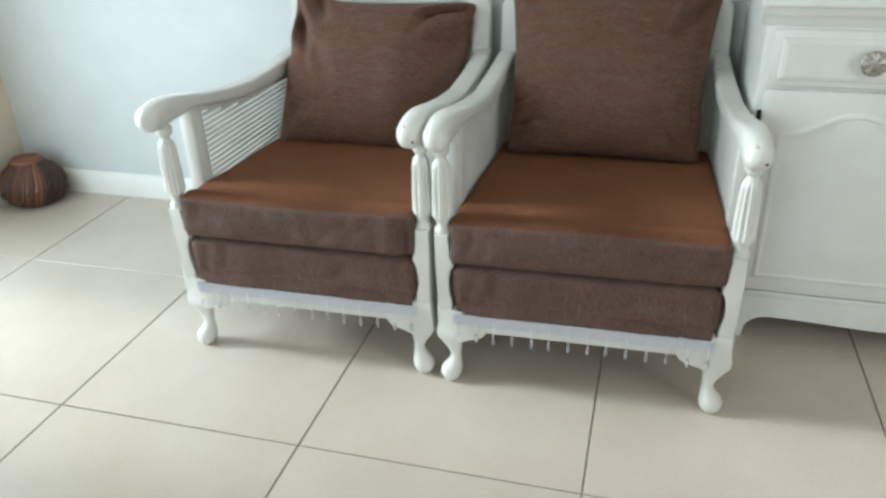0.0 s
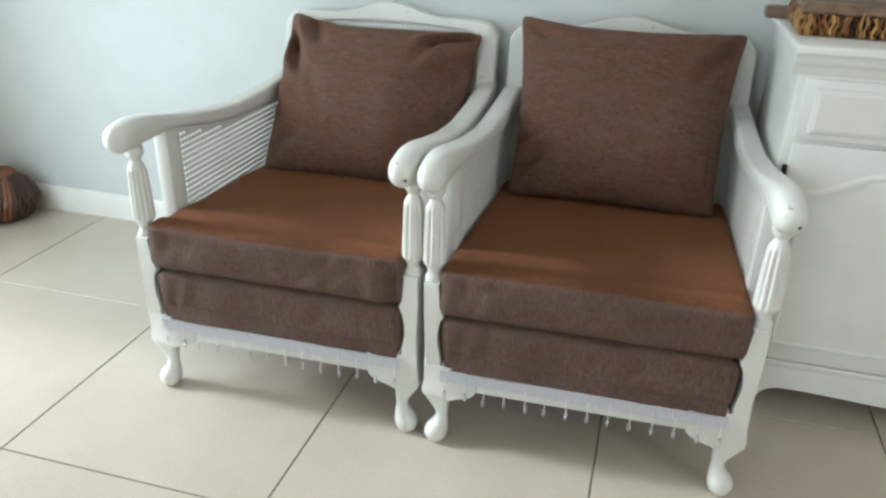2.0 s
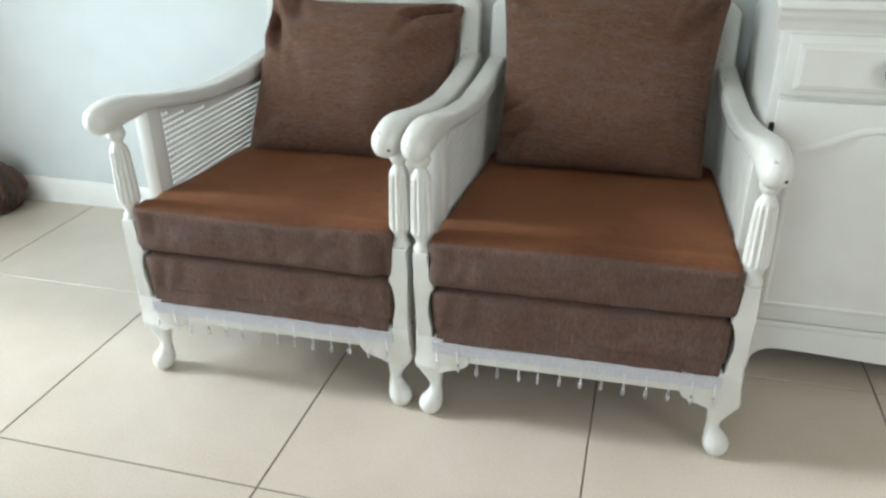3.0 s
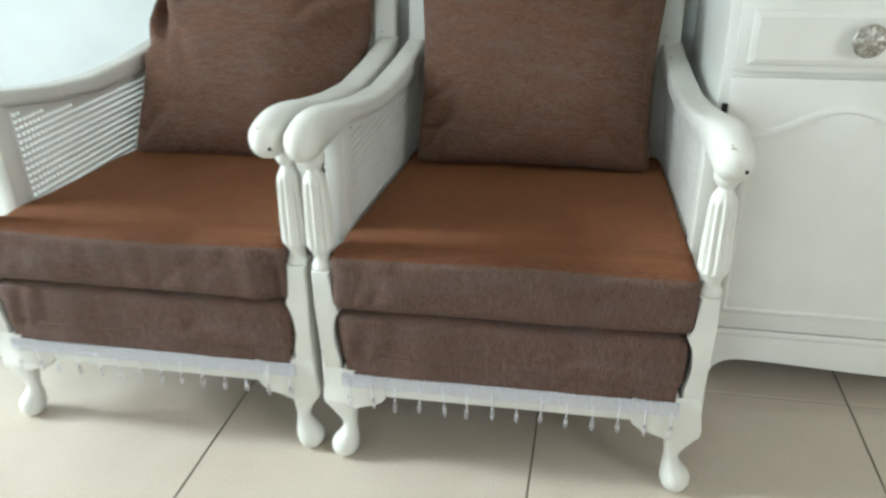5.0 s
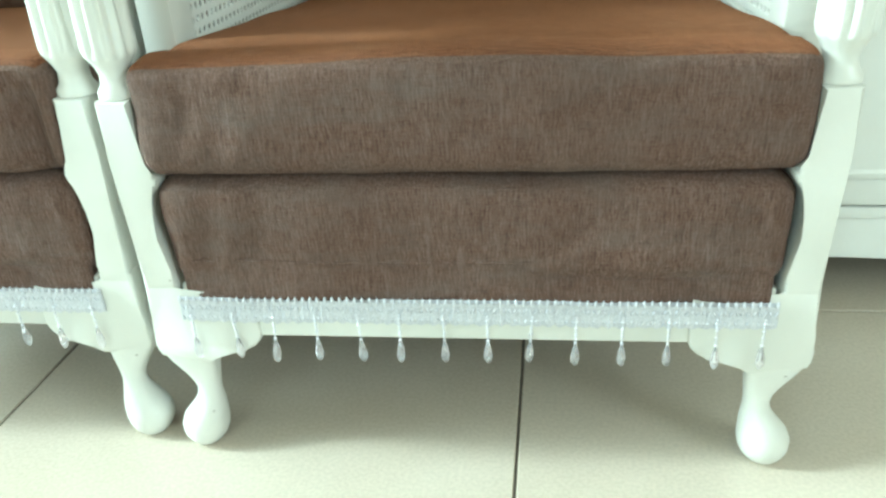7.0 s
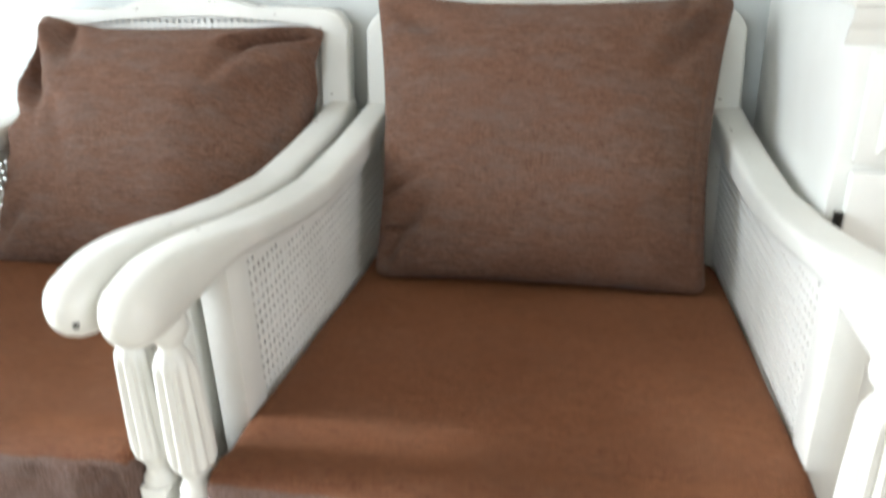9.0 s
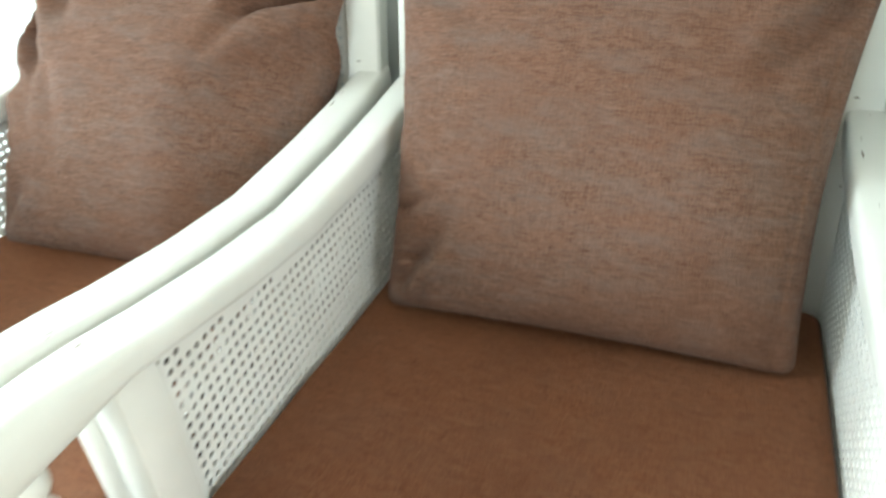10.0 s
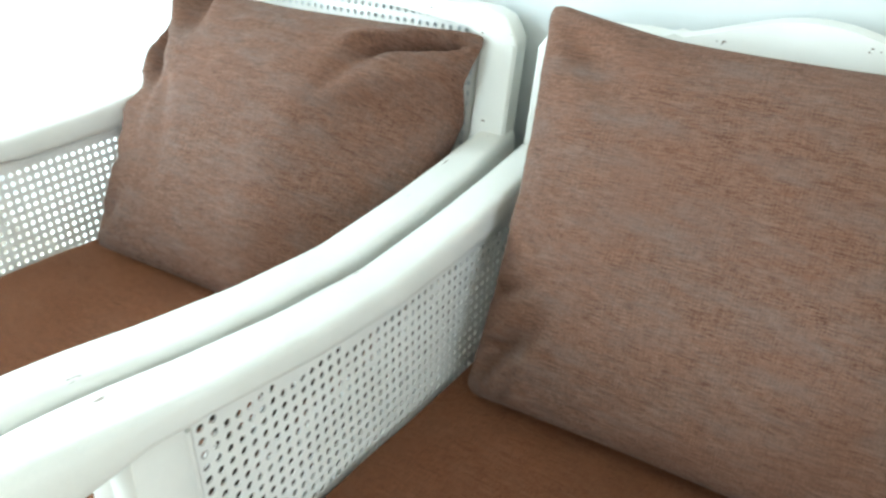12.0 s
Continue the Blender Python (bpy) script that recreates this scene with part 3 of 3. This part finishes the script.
def armchair():
    c = thing("armchair", "white painted bergere armchair with cane sides and brown upholstery", "armchair", "pair of matching armchairs")
    for s in (-1, 1):
        arm(s, c), front_post(s, c), side_panel(s, c)
    chair_back(c), seat_frame(c), seat_base(c)
    for ob in c.children:
        splay(ob)
    fringe(c)
    return c


CX, PAIR, SKEW = 0.017, -0.656, 2.8
chair_b = armchair()
chair_b.matrix_basis = pose(CX, 0, 0, 0, 0, SKEW)
chair_a = copy_thing(chair_b, pose(CX + PAIR, -0.016, 0, 0, 0, SKEW - 0.6))
chair_a["label"] = "white painted bergere armchair with cane sides beside the grey wall"
chair_b["label"] = "white painted bergere armchair with cane sides beside a white sideboard"


def seat_cushion(m, seed, pocket, label):
    ob = part("seat_cushion", cushion(-0.2905, 0.2905, -0.024, 0.665, 0.313, 0.420, 0.065, 0.021, 0.004, seed, pocket), TAUPE)
    ob.data.materials.append(RUST)  # the top panel's threads run the other way; its rust tone stands for sheen
    splay(ob)
    ob.matrix_basis = m
    return tagged(ob, label, "cushion", "brown seat cushions")


seat_cushion(pose(CX, 0, 0, 0, 0, SKEW), 1.0, 0.0, "brown slub fabric box cushion on the armchair seat")
seat_cushion(pose(CX + PAIR, -0.016, 0, 0, 0, SKEW - 0.6), 7.0, 0.016, "brown slub fabric box cushion creased at one corner")


def back_cushion(bottom, top, height, thick, seed, creases, m, label, ear=0.0, flank=0.0, waist=0.045):
    """A loose stuffed cushion. bottom, top: half widths; creases: from (u, v) to (u, v), width and depth, deepest at the start."""
    n = 72
    bm = bmesh.new()
    vs = []
    for face in (-1, 1):
        grid = []
        for j in range(n + 1):
            row = []
            for i in range(n + 1):
                u, v = 2 * i / n - 1, 2 * j / n - 1
                u, v = math.copysign(abs(u) ** 0.75, u), math.copysign(abs(v) ** 0.75, v)
                r = 0.085
                cu, cv = max(0.0, abs(u) - 1 + r), max(0.0, abs(v) - 1 + r)
                pull = max(cu, cv) / max(1e-6, math.hypot(cu, cv)) if cu and cv else 1.0
                pu = math.copysign(min(abs(u), 1 - r) + cu * pull, u)
                pv = math.copysign(min(abs(v), 1 - r) + cv * pull, v)
                half = bottom + (top - bottom) * (v + 1) / 2
                x = pu * half * (1 - waist * (1 - v * v) * u * u)
                z = height * (pv + 1) / 2 - 0.016 * (1 - u * u) * max(v, 0) ** 3 + 0.006 * (1 - u * u) * max(-v, 0) ** 3
                z += ear * max(0.0, -u - 0.45) / 0.55 * max(0.0, v) ** 2
                body = max(0.0, (1 - abs(u) ** 2.6) * (1 - abs(v) ** 2.6))
                t = thick * body ** 0.5
                y = face * t * (1.2 if face < 0 else 0.7)
                turn = max(0.0, min(1.0, (u - 0.28) / 0.60)) * max(0.0, min(1.0, (0.66 - v + 0.5 * (u - 0.9)) / 0.20))
                y += flank * turn * turn * (3 - 2 * turn)
                if face < 0:
                    w = 0.0
                    for u0, v0, u1, v1, wide, deep in creases:
                        du, dv = u1 - u0, v1 - v0
                        k = max(0.0, min(1.0, ((u - u0) * du + (v - v0) * dv) / (du * du + dv * dv)))
                        d = math.hypot(u - u0 - k * du, v - v0 - k * dv)
                        side = (u - u0) * dv - (v - v0) * du
                        fall = (1 - k) * min(1.0, 0.3 + 4 * k)
                        w += deep * fall * (math.exp(-(d / wide) ** 2) - 0.55 * math.exp(-((d - 1.6 * wide) / (1.2 * wide)) ** 2) * (1 if side > 0 else 0.3))
                    w += 0.0045 * noise.noise((x * 8 + seed, 0, z * 8)) + 0.0016 * noise.noise((x * 30, seed, z * 26))
                    edge = max(0.0, -u - 0.55) * 1.6
                    w += 0.010 * edge * noise.noise((x * 16 + seed, 2, z * 34)) + 0.008 * edge * noise.noise((x * 9, seed, z * 75))
                    w += 0.0075 * math.exp(-((u - 0.885) / 0.012) ** 2)
                    y += w * min(1.0, t / (thick * 0.45)) ** 1.3
                row.append(bm.verts.new((x, y, z)))
            grid.append(row)
        vs.append(grid)
    for k, g in enumerate(vs):
        for j in range(n):
            for i in range(n):
                q = (g[j][i], g[j][i + 1], g[j + 1][i + 1], g[j + 1][i])
                bm.faces.new(q if k == 0 else q[::-1])
    bmesh.ops.remove_doubles(bm, verts=bm.verts, dist=0.0006)
    ob = part("back_cushion", bm, UMBER)
    ob.matrix_basis = m
    return tagged(ob, label, "cushion", "brown back cushions")


back_cushion(0.246, 0.273, 0.444, 0.068, 1.0,
             [(-0.95, 0.95, -0.35, 0.45, 0.10, 0.020), (-0.97, -0.92, -0.55, -0.35, 0.06, 0.030), (-0.80, -1.0, -0.70, -0.62, 0.035, 0.016), (0.97, 0.93, 0.60, 0.35, 0.08, 0.034), (0.80, 1.0, 0.62, 0.62, 0.05, 0.016), (-1.0, 0.1, -0.6, -0.25, 0.06, 0.016), (0.95, -0.95, 0.6, -0.6, 0.07, 0.014),
              (-0.98, -0.45, -0.66, -0.30, 0.035, 0.016), (-0.98, -0.70, -0.60, -0.62, 0.035, 0.018)],
             pose(-0.008, 0.478, 0.392, -28.0, 0.5, 2.8), "brown slub fabric square cushion leaning on the chair back", 0.010, 0.0, 0.062)
back_cushion(0.252, 0.277, 0.445, 0.084, 4.0,
             [(0.98, 0.92, 0.40, 0.62, 0.045, 0.055), (0.62, 0.78, 0.42, 0.30, 0.06, 0.020), (-0.97, 0.85, -0.62, -0.15, 0.09, 0.075), (-0.75, 1.0, -0.5, 0.5, 0.09, 0.050), (-0.62, 0.25, -0.30, -0.45, 0.10, 0.020),
              (-1.0, 0.25, -0.45, -0.35, 0.08, 0.022), (-0.95, -0.85, -0.5, -0.5, 0.08, 0.020), (0.95, -0.1, 0.7, -0.75, 0.10, 0.016)],
             pose(-0.664, 0.440, 0.384, -38.5, 0.2, 2.5), "brown slub fabric cushion with a folded corner, slumped", 0.030, 0.042)


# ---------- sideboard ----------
# square to the room, beside the chair; placed to fit the camera's view
# the 0.95 scale is taken about the eye, which keeps the seen outline
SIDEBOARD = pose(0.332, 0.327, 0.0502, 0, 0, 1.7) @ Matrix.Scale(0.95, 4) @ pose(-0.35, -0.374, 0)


def sideboard():
    s = thing("sideboard", "white painted wooden sideboard with drawers above panelled doors", "sideboard")
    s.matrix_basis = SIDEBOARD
    x0, x1, y0, y1 = 0.350, 1.213, 0.374, 0.855
    foot = -0.0528
    mid = (x0 + x1) / 2
    part("carcass", boxed(x0, x1, y0 + 0.004, y1, 0.068, 0.795, bevel=0.003), CABINET, s)
    part("worktop", boxed(x0 - 0.020, x1 + 0.020, y0 - 0.026, y1, 0.8005, 0.820, bevel=0.006, segments=3), CABINET, s, "white sideboard top")
    # stepped cornice under the top
    prof = [(0.0, 0.758), (-0.004, 0.763), (-0.005, 0.771), (-0.010, 0.779), (-0.017, 0.786), (-0.018, 0.800), (0.0, 0.800)]
    part("cornice", slab([(y0 + 0.0035 + a, z) for a, z in prof], x0 - 0.012, x1 + 0.012, axis="x"), CABINET, s)
    # base moulding, and an apron that arches up from the feet and sags to the middle
    part("base_moulding", boxed(x0 - 0.006, x1 + 0.006, y0 - 0.006, y0 + 0.0035, 0.074, 0.092, bevel=0.004), CABINET, s)
    half = [(x0, foot), (x0 + 0.058, foot)]
    for i in range(13):
        a = math.pi / 2 * i / 12
        half.append((x0 + 0.118 - 0.058 * math.cos(a), -0.030 + 0.045 * math.sin(a)))
    for i in range(1, 13):
        u = i / 12
        half.append((x0 + 0.118 + (mid - x0 - 0.118) * u, 0.015 - 0.011 * u * u * (3 - 2 * u)))
    low = half + [(x0 + x1 - x, z) for x, z in half[-2::-1]]
    part("apron", slab(low + [(x1, 0.0738), (x0, 0.0738)], y0 - 0.002, y0 + 0.020, 0.002), CABINET, s)
    for a in (x0 + 0.001, x1 - 0.021):
        part("side_foot", boxed(a, a + 0.020, y0 + 0.021, y1, foot, 0.0678, bevel=0.002), CABINET, s)
    for k in (0, 1):
        a0, a1 = (x0 + 0.017, mid - 0.004) if k == 0 else (mid + 0.004, x1 - 0.017)
        c = (a0 + a1) / 2
        bm = boxed(a0, a1, y0 - 0.008, y0 + 0.0035, 0.628, 0.752, bevel=0.003)
        d = part("drawer", bm, CABINET, s)
        bm = bmesh.new()
        rings(bm, [[(c + 0.005 + q * (a1 - c - 0.005 - i), y, 0.688 + r * (0.058 - i)) for q, r in ((-1, -1), (1, -1), (1, 1), (-1, 1))]
                   for i, y in ((0.010, y0 - 0.0075), (0.013, y0 - 0.012), (0.022, y0 - 0.0155), (0.024, y0 - 0.0155))])
        part("drawer_panel", bm, CABINET, d, "", False)
        bm = bmesh.new()
        lathe(bm, 0, 0, [(0.0, 0.007), (0.012, 0.006), (0.015, 0.017), (0.017, 0.0265), (0.021, 0.0280), (0.024, 0.0255), (0.0235, 0.0215), (0.027, 0.015), (0.029, 0.005)], n=28)
        for v in bm.verts:
            if v.co.z > 0.0225:
                v.co.z += 0.0012 * math.sin(8 * math.atan2(v.co.y, v.co.x))
        kn = part("knob", bm, PEWTER, d, "round antique pewter knob")
        kn.matrix_basis = pose(c, y0 - 0.0155, 0.690, 90, 0, 0)
        # door with a raised panel under a curved top
        dr = part("door", boxed(a0, a1, y0 - 0.010, y0 + 0.0035, 0.096, 0.618, bevel=0.004), CABINET, s)
        def outline(i):
            p0, p1, b = a0 + 0.038 + i, a1 - 0.038 - i, 0.132 + i
            pts = [(p0, b), (p1, b)]
            for q in range(25):
                u = 1 - 2 * q / 24
                pts.append(((p0 + p1) / 2 + u * (p1 - p0) / 2, 0.520 - i + 0.054 * (0.5 + 0.5 * math.cos(math.pi * u))))
            return pts
        bm = bmesh.new()
        rings(bm, [[(x, y, z) for x, z in outline(i)] for i, y in ((0.0, y0 - 0.0095), (0.004, y0 - 0.0135), (0.012, y0 - 0.0150), (0.016, y0 - 0.0125), (0.030, y0 - 0.0155))])
        part("door_panel", bm, CABINET, dr, "raised panel with a curved top")
        hx = a0 - 0.006
        for z in (0.184, 0.553):
            bm = bmesh.new()
            lathe(bm, hx, y0 - 0.010, [(z - 0.017, 0.0045), (z - 0.016, 0.0055), (z + 0.016, 0.0055), (z + 0.017, 0.0045)], n=10)
            part("hinge", bm, BLACK, dr, "black iron hinge")
    return s


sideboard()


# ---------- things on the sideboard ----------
# scaled about the camera's eye like the sideboard, to fit the view
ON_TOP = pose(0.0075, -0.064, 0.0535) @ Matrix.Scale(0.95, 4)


def strand_box(name, x0, x1, y0, y1, z0, z1, seed):
    """A low woven basket: a lid board over sides of twisted upright strands."""
    random.seed(seed)
    top = thing(name, "golden brown woven basket with glossy twisted strands on the sideboard", "basket")
    part("body", boxed(x0 + 0.012, x1 - 0.012, y0 + 0.012, y1 - 0.012, z0, z1 - 0.012, bevel=0.004), DARK, top)
    part("rim", cushion(x0, x1, y0, y1, z1 - 0.016, z1 + 0.004, 0.0, 0.008, 0.004, seed), WOOD, top, "flat brown woven rim")
    kinds = []
    for kind in range(6):
        h, r = (z1 - z0) * random.uniform(0.72, 0.98), random.uniform(0.0030, 0.0052)
        lean, loops = random.uniform(-0.005, 0.005), []
        for k in range(7):
            t = k / 6
            w = 0.0022 * math.sin(t * 9 + kind * 2.1)
            rr = r * (0.75 + 0.35 * math.sin(t * 12 + seed + kind))
            c = Vector((lean * t + w, -0.006 * math.sin(math.pi * t), 0.002 + h * 0.93 * t))
            loops.append([(c.x + rr * math.cos(a), c.y + rr * math.sin(a), c.z) for a in (math.pi * q / 3 for q in range(6))])
        bm = bmesh.new()
        rings(bm, loops)
        kinds.append(mesh_of(bm, STRAW))
    def strand(x, y, turn):
        ob = new("woven_strand", random.choice(kinds))
        ob.parent = top
        ob.matrix_basis = pose(x, y, z0, 0, 0, turn)
    x = x0 + 0.006
    while x < x1 - 0.006:
        strand(x, y0 + 0.006 + random.uniform(-0.004, 0.004), 0)
        x += random.uniform(0.0055, 0.0085)
    y = y0 + 0.008
    while y < y1 - 0.006:
        strand(x0 + 0.005 + random.uniform(-0.003, 0.003), y, -90)
        y += random.uniform(0.0055, 0.0085)
    return top


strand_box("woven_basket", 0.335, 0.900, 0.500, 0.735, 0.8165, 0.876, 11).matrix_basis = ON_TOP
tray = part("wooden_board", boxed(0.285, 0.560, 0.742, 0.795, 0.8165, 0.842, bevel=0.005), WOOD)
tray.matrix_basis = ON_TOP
tagged(tray, "plain brown wooden board lying behind the basket", "board")


# ---------- wicker pot in the corner ----------
def wicker_pot(x, y):
    random.seed(21)
    p = thing("wicker_pot", "dark brown round woven pot standing in the corner", "basket", m=pose(x, y, 0) @ Matrix.Scale(0.90, 4))
    prof = [(0.0, 0.072), (0.02, 0.098), (0.05, 0.118), (0.085, 0.124), (0.12, 0.112), (0.15, 0.088), (0.170, 0.062), (0.182, 0.055), (0.186, 0.048), (0.176, 0.042)]
    bm = bmesh.new()
    lathe(bm, 0, 0, prof, n=28)
    part("body", bm, DARK, p)
    kinds = []
    for i in (0, 1):
        loops = []
        for k in range(12):
            t = k / 11
            z = 0.006 + 0.172 * t
            r = lerp(prof[:9], z)[0] + 0.003 + 0.003 * math.sin(k * math.pi / 2 + i * math.pi)
            a = 0.35 * t
            c = Vector((r * math.cos(a), r * math.sin(a), z))
            side, out = Vector((-math.sin(a), math.cos(a), 0)), Vector((math.cos(a), math.sin(a), 0))
            loops.append([tuple(c + side * (0.0075 * math.cos(q)) + out * (0.004 * math.sin(q))) for q in (math.pi * e / 3 for e in range(6))])
        bm = bmesh.new()
        rings(bm, loops)
        kinds.append(mesh_of(bm, POT))
    for i in range(44):
        ob = new("wicker_strand", kinds[i % 2])
        ob.parent = p
        ob.matrix_basis = pose(0, 0, 0, 0, 0, 360 * i / 44)
    bm = bmesh.new()
    lathe(bm, 0, 0, [(0.178, 0.040), (0.172, 0.056), (0.178, 0.062), (0.188, 0.060), (0.192, 0.052), (0.188, 0.044)], n=24)
    part("rim", bm, POT, p)


wicker_pot(-2.075, 0.625)


# ---------- tiled floor ----------
structure("floor", boxed(WEST - 0.2, EAST + 0.2, SOUTH - 0.2, NORTH + 0.2, -0.10, -0.0025), GROUT, "large cream porcelain floor tiles with dark joints")
floor = bpy.data.objects["floor"]
tile_mesh = mesh_of(boxed(-0.2983, 0.2983, -0.2983, 0.2983, -0.012, 0.0, bevel=0.0012, segments=1), TILE, False)
GRID = pose(-0.536, -0.315, 0)
for i in range(-3, 6):
    for j in range(-7, 2):
        m = GRID @ pose(0.6 * i + 0.3, 0.6 * j + 0.3, 0)
        x, y = m.translation.x, m.translation.y
        if WEST - 0.32 < x < EAST + 0.32 and SOUTH - 0.32 < y < NORTH + 0.32:
            t = new("tile", tile_mesh)
            t.parent = floor
            t.matrix_basis = m
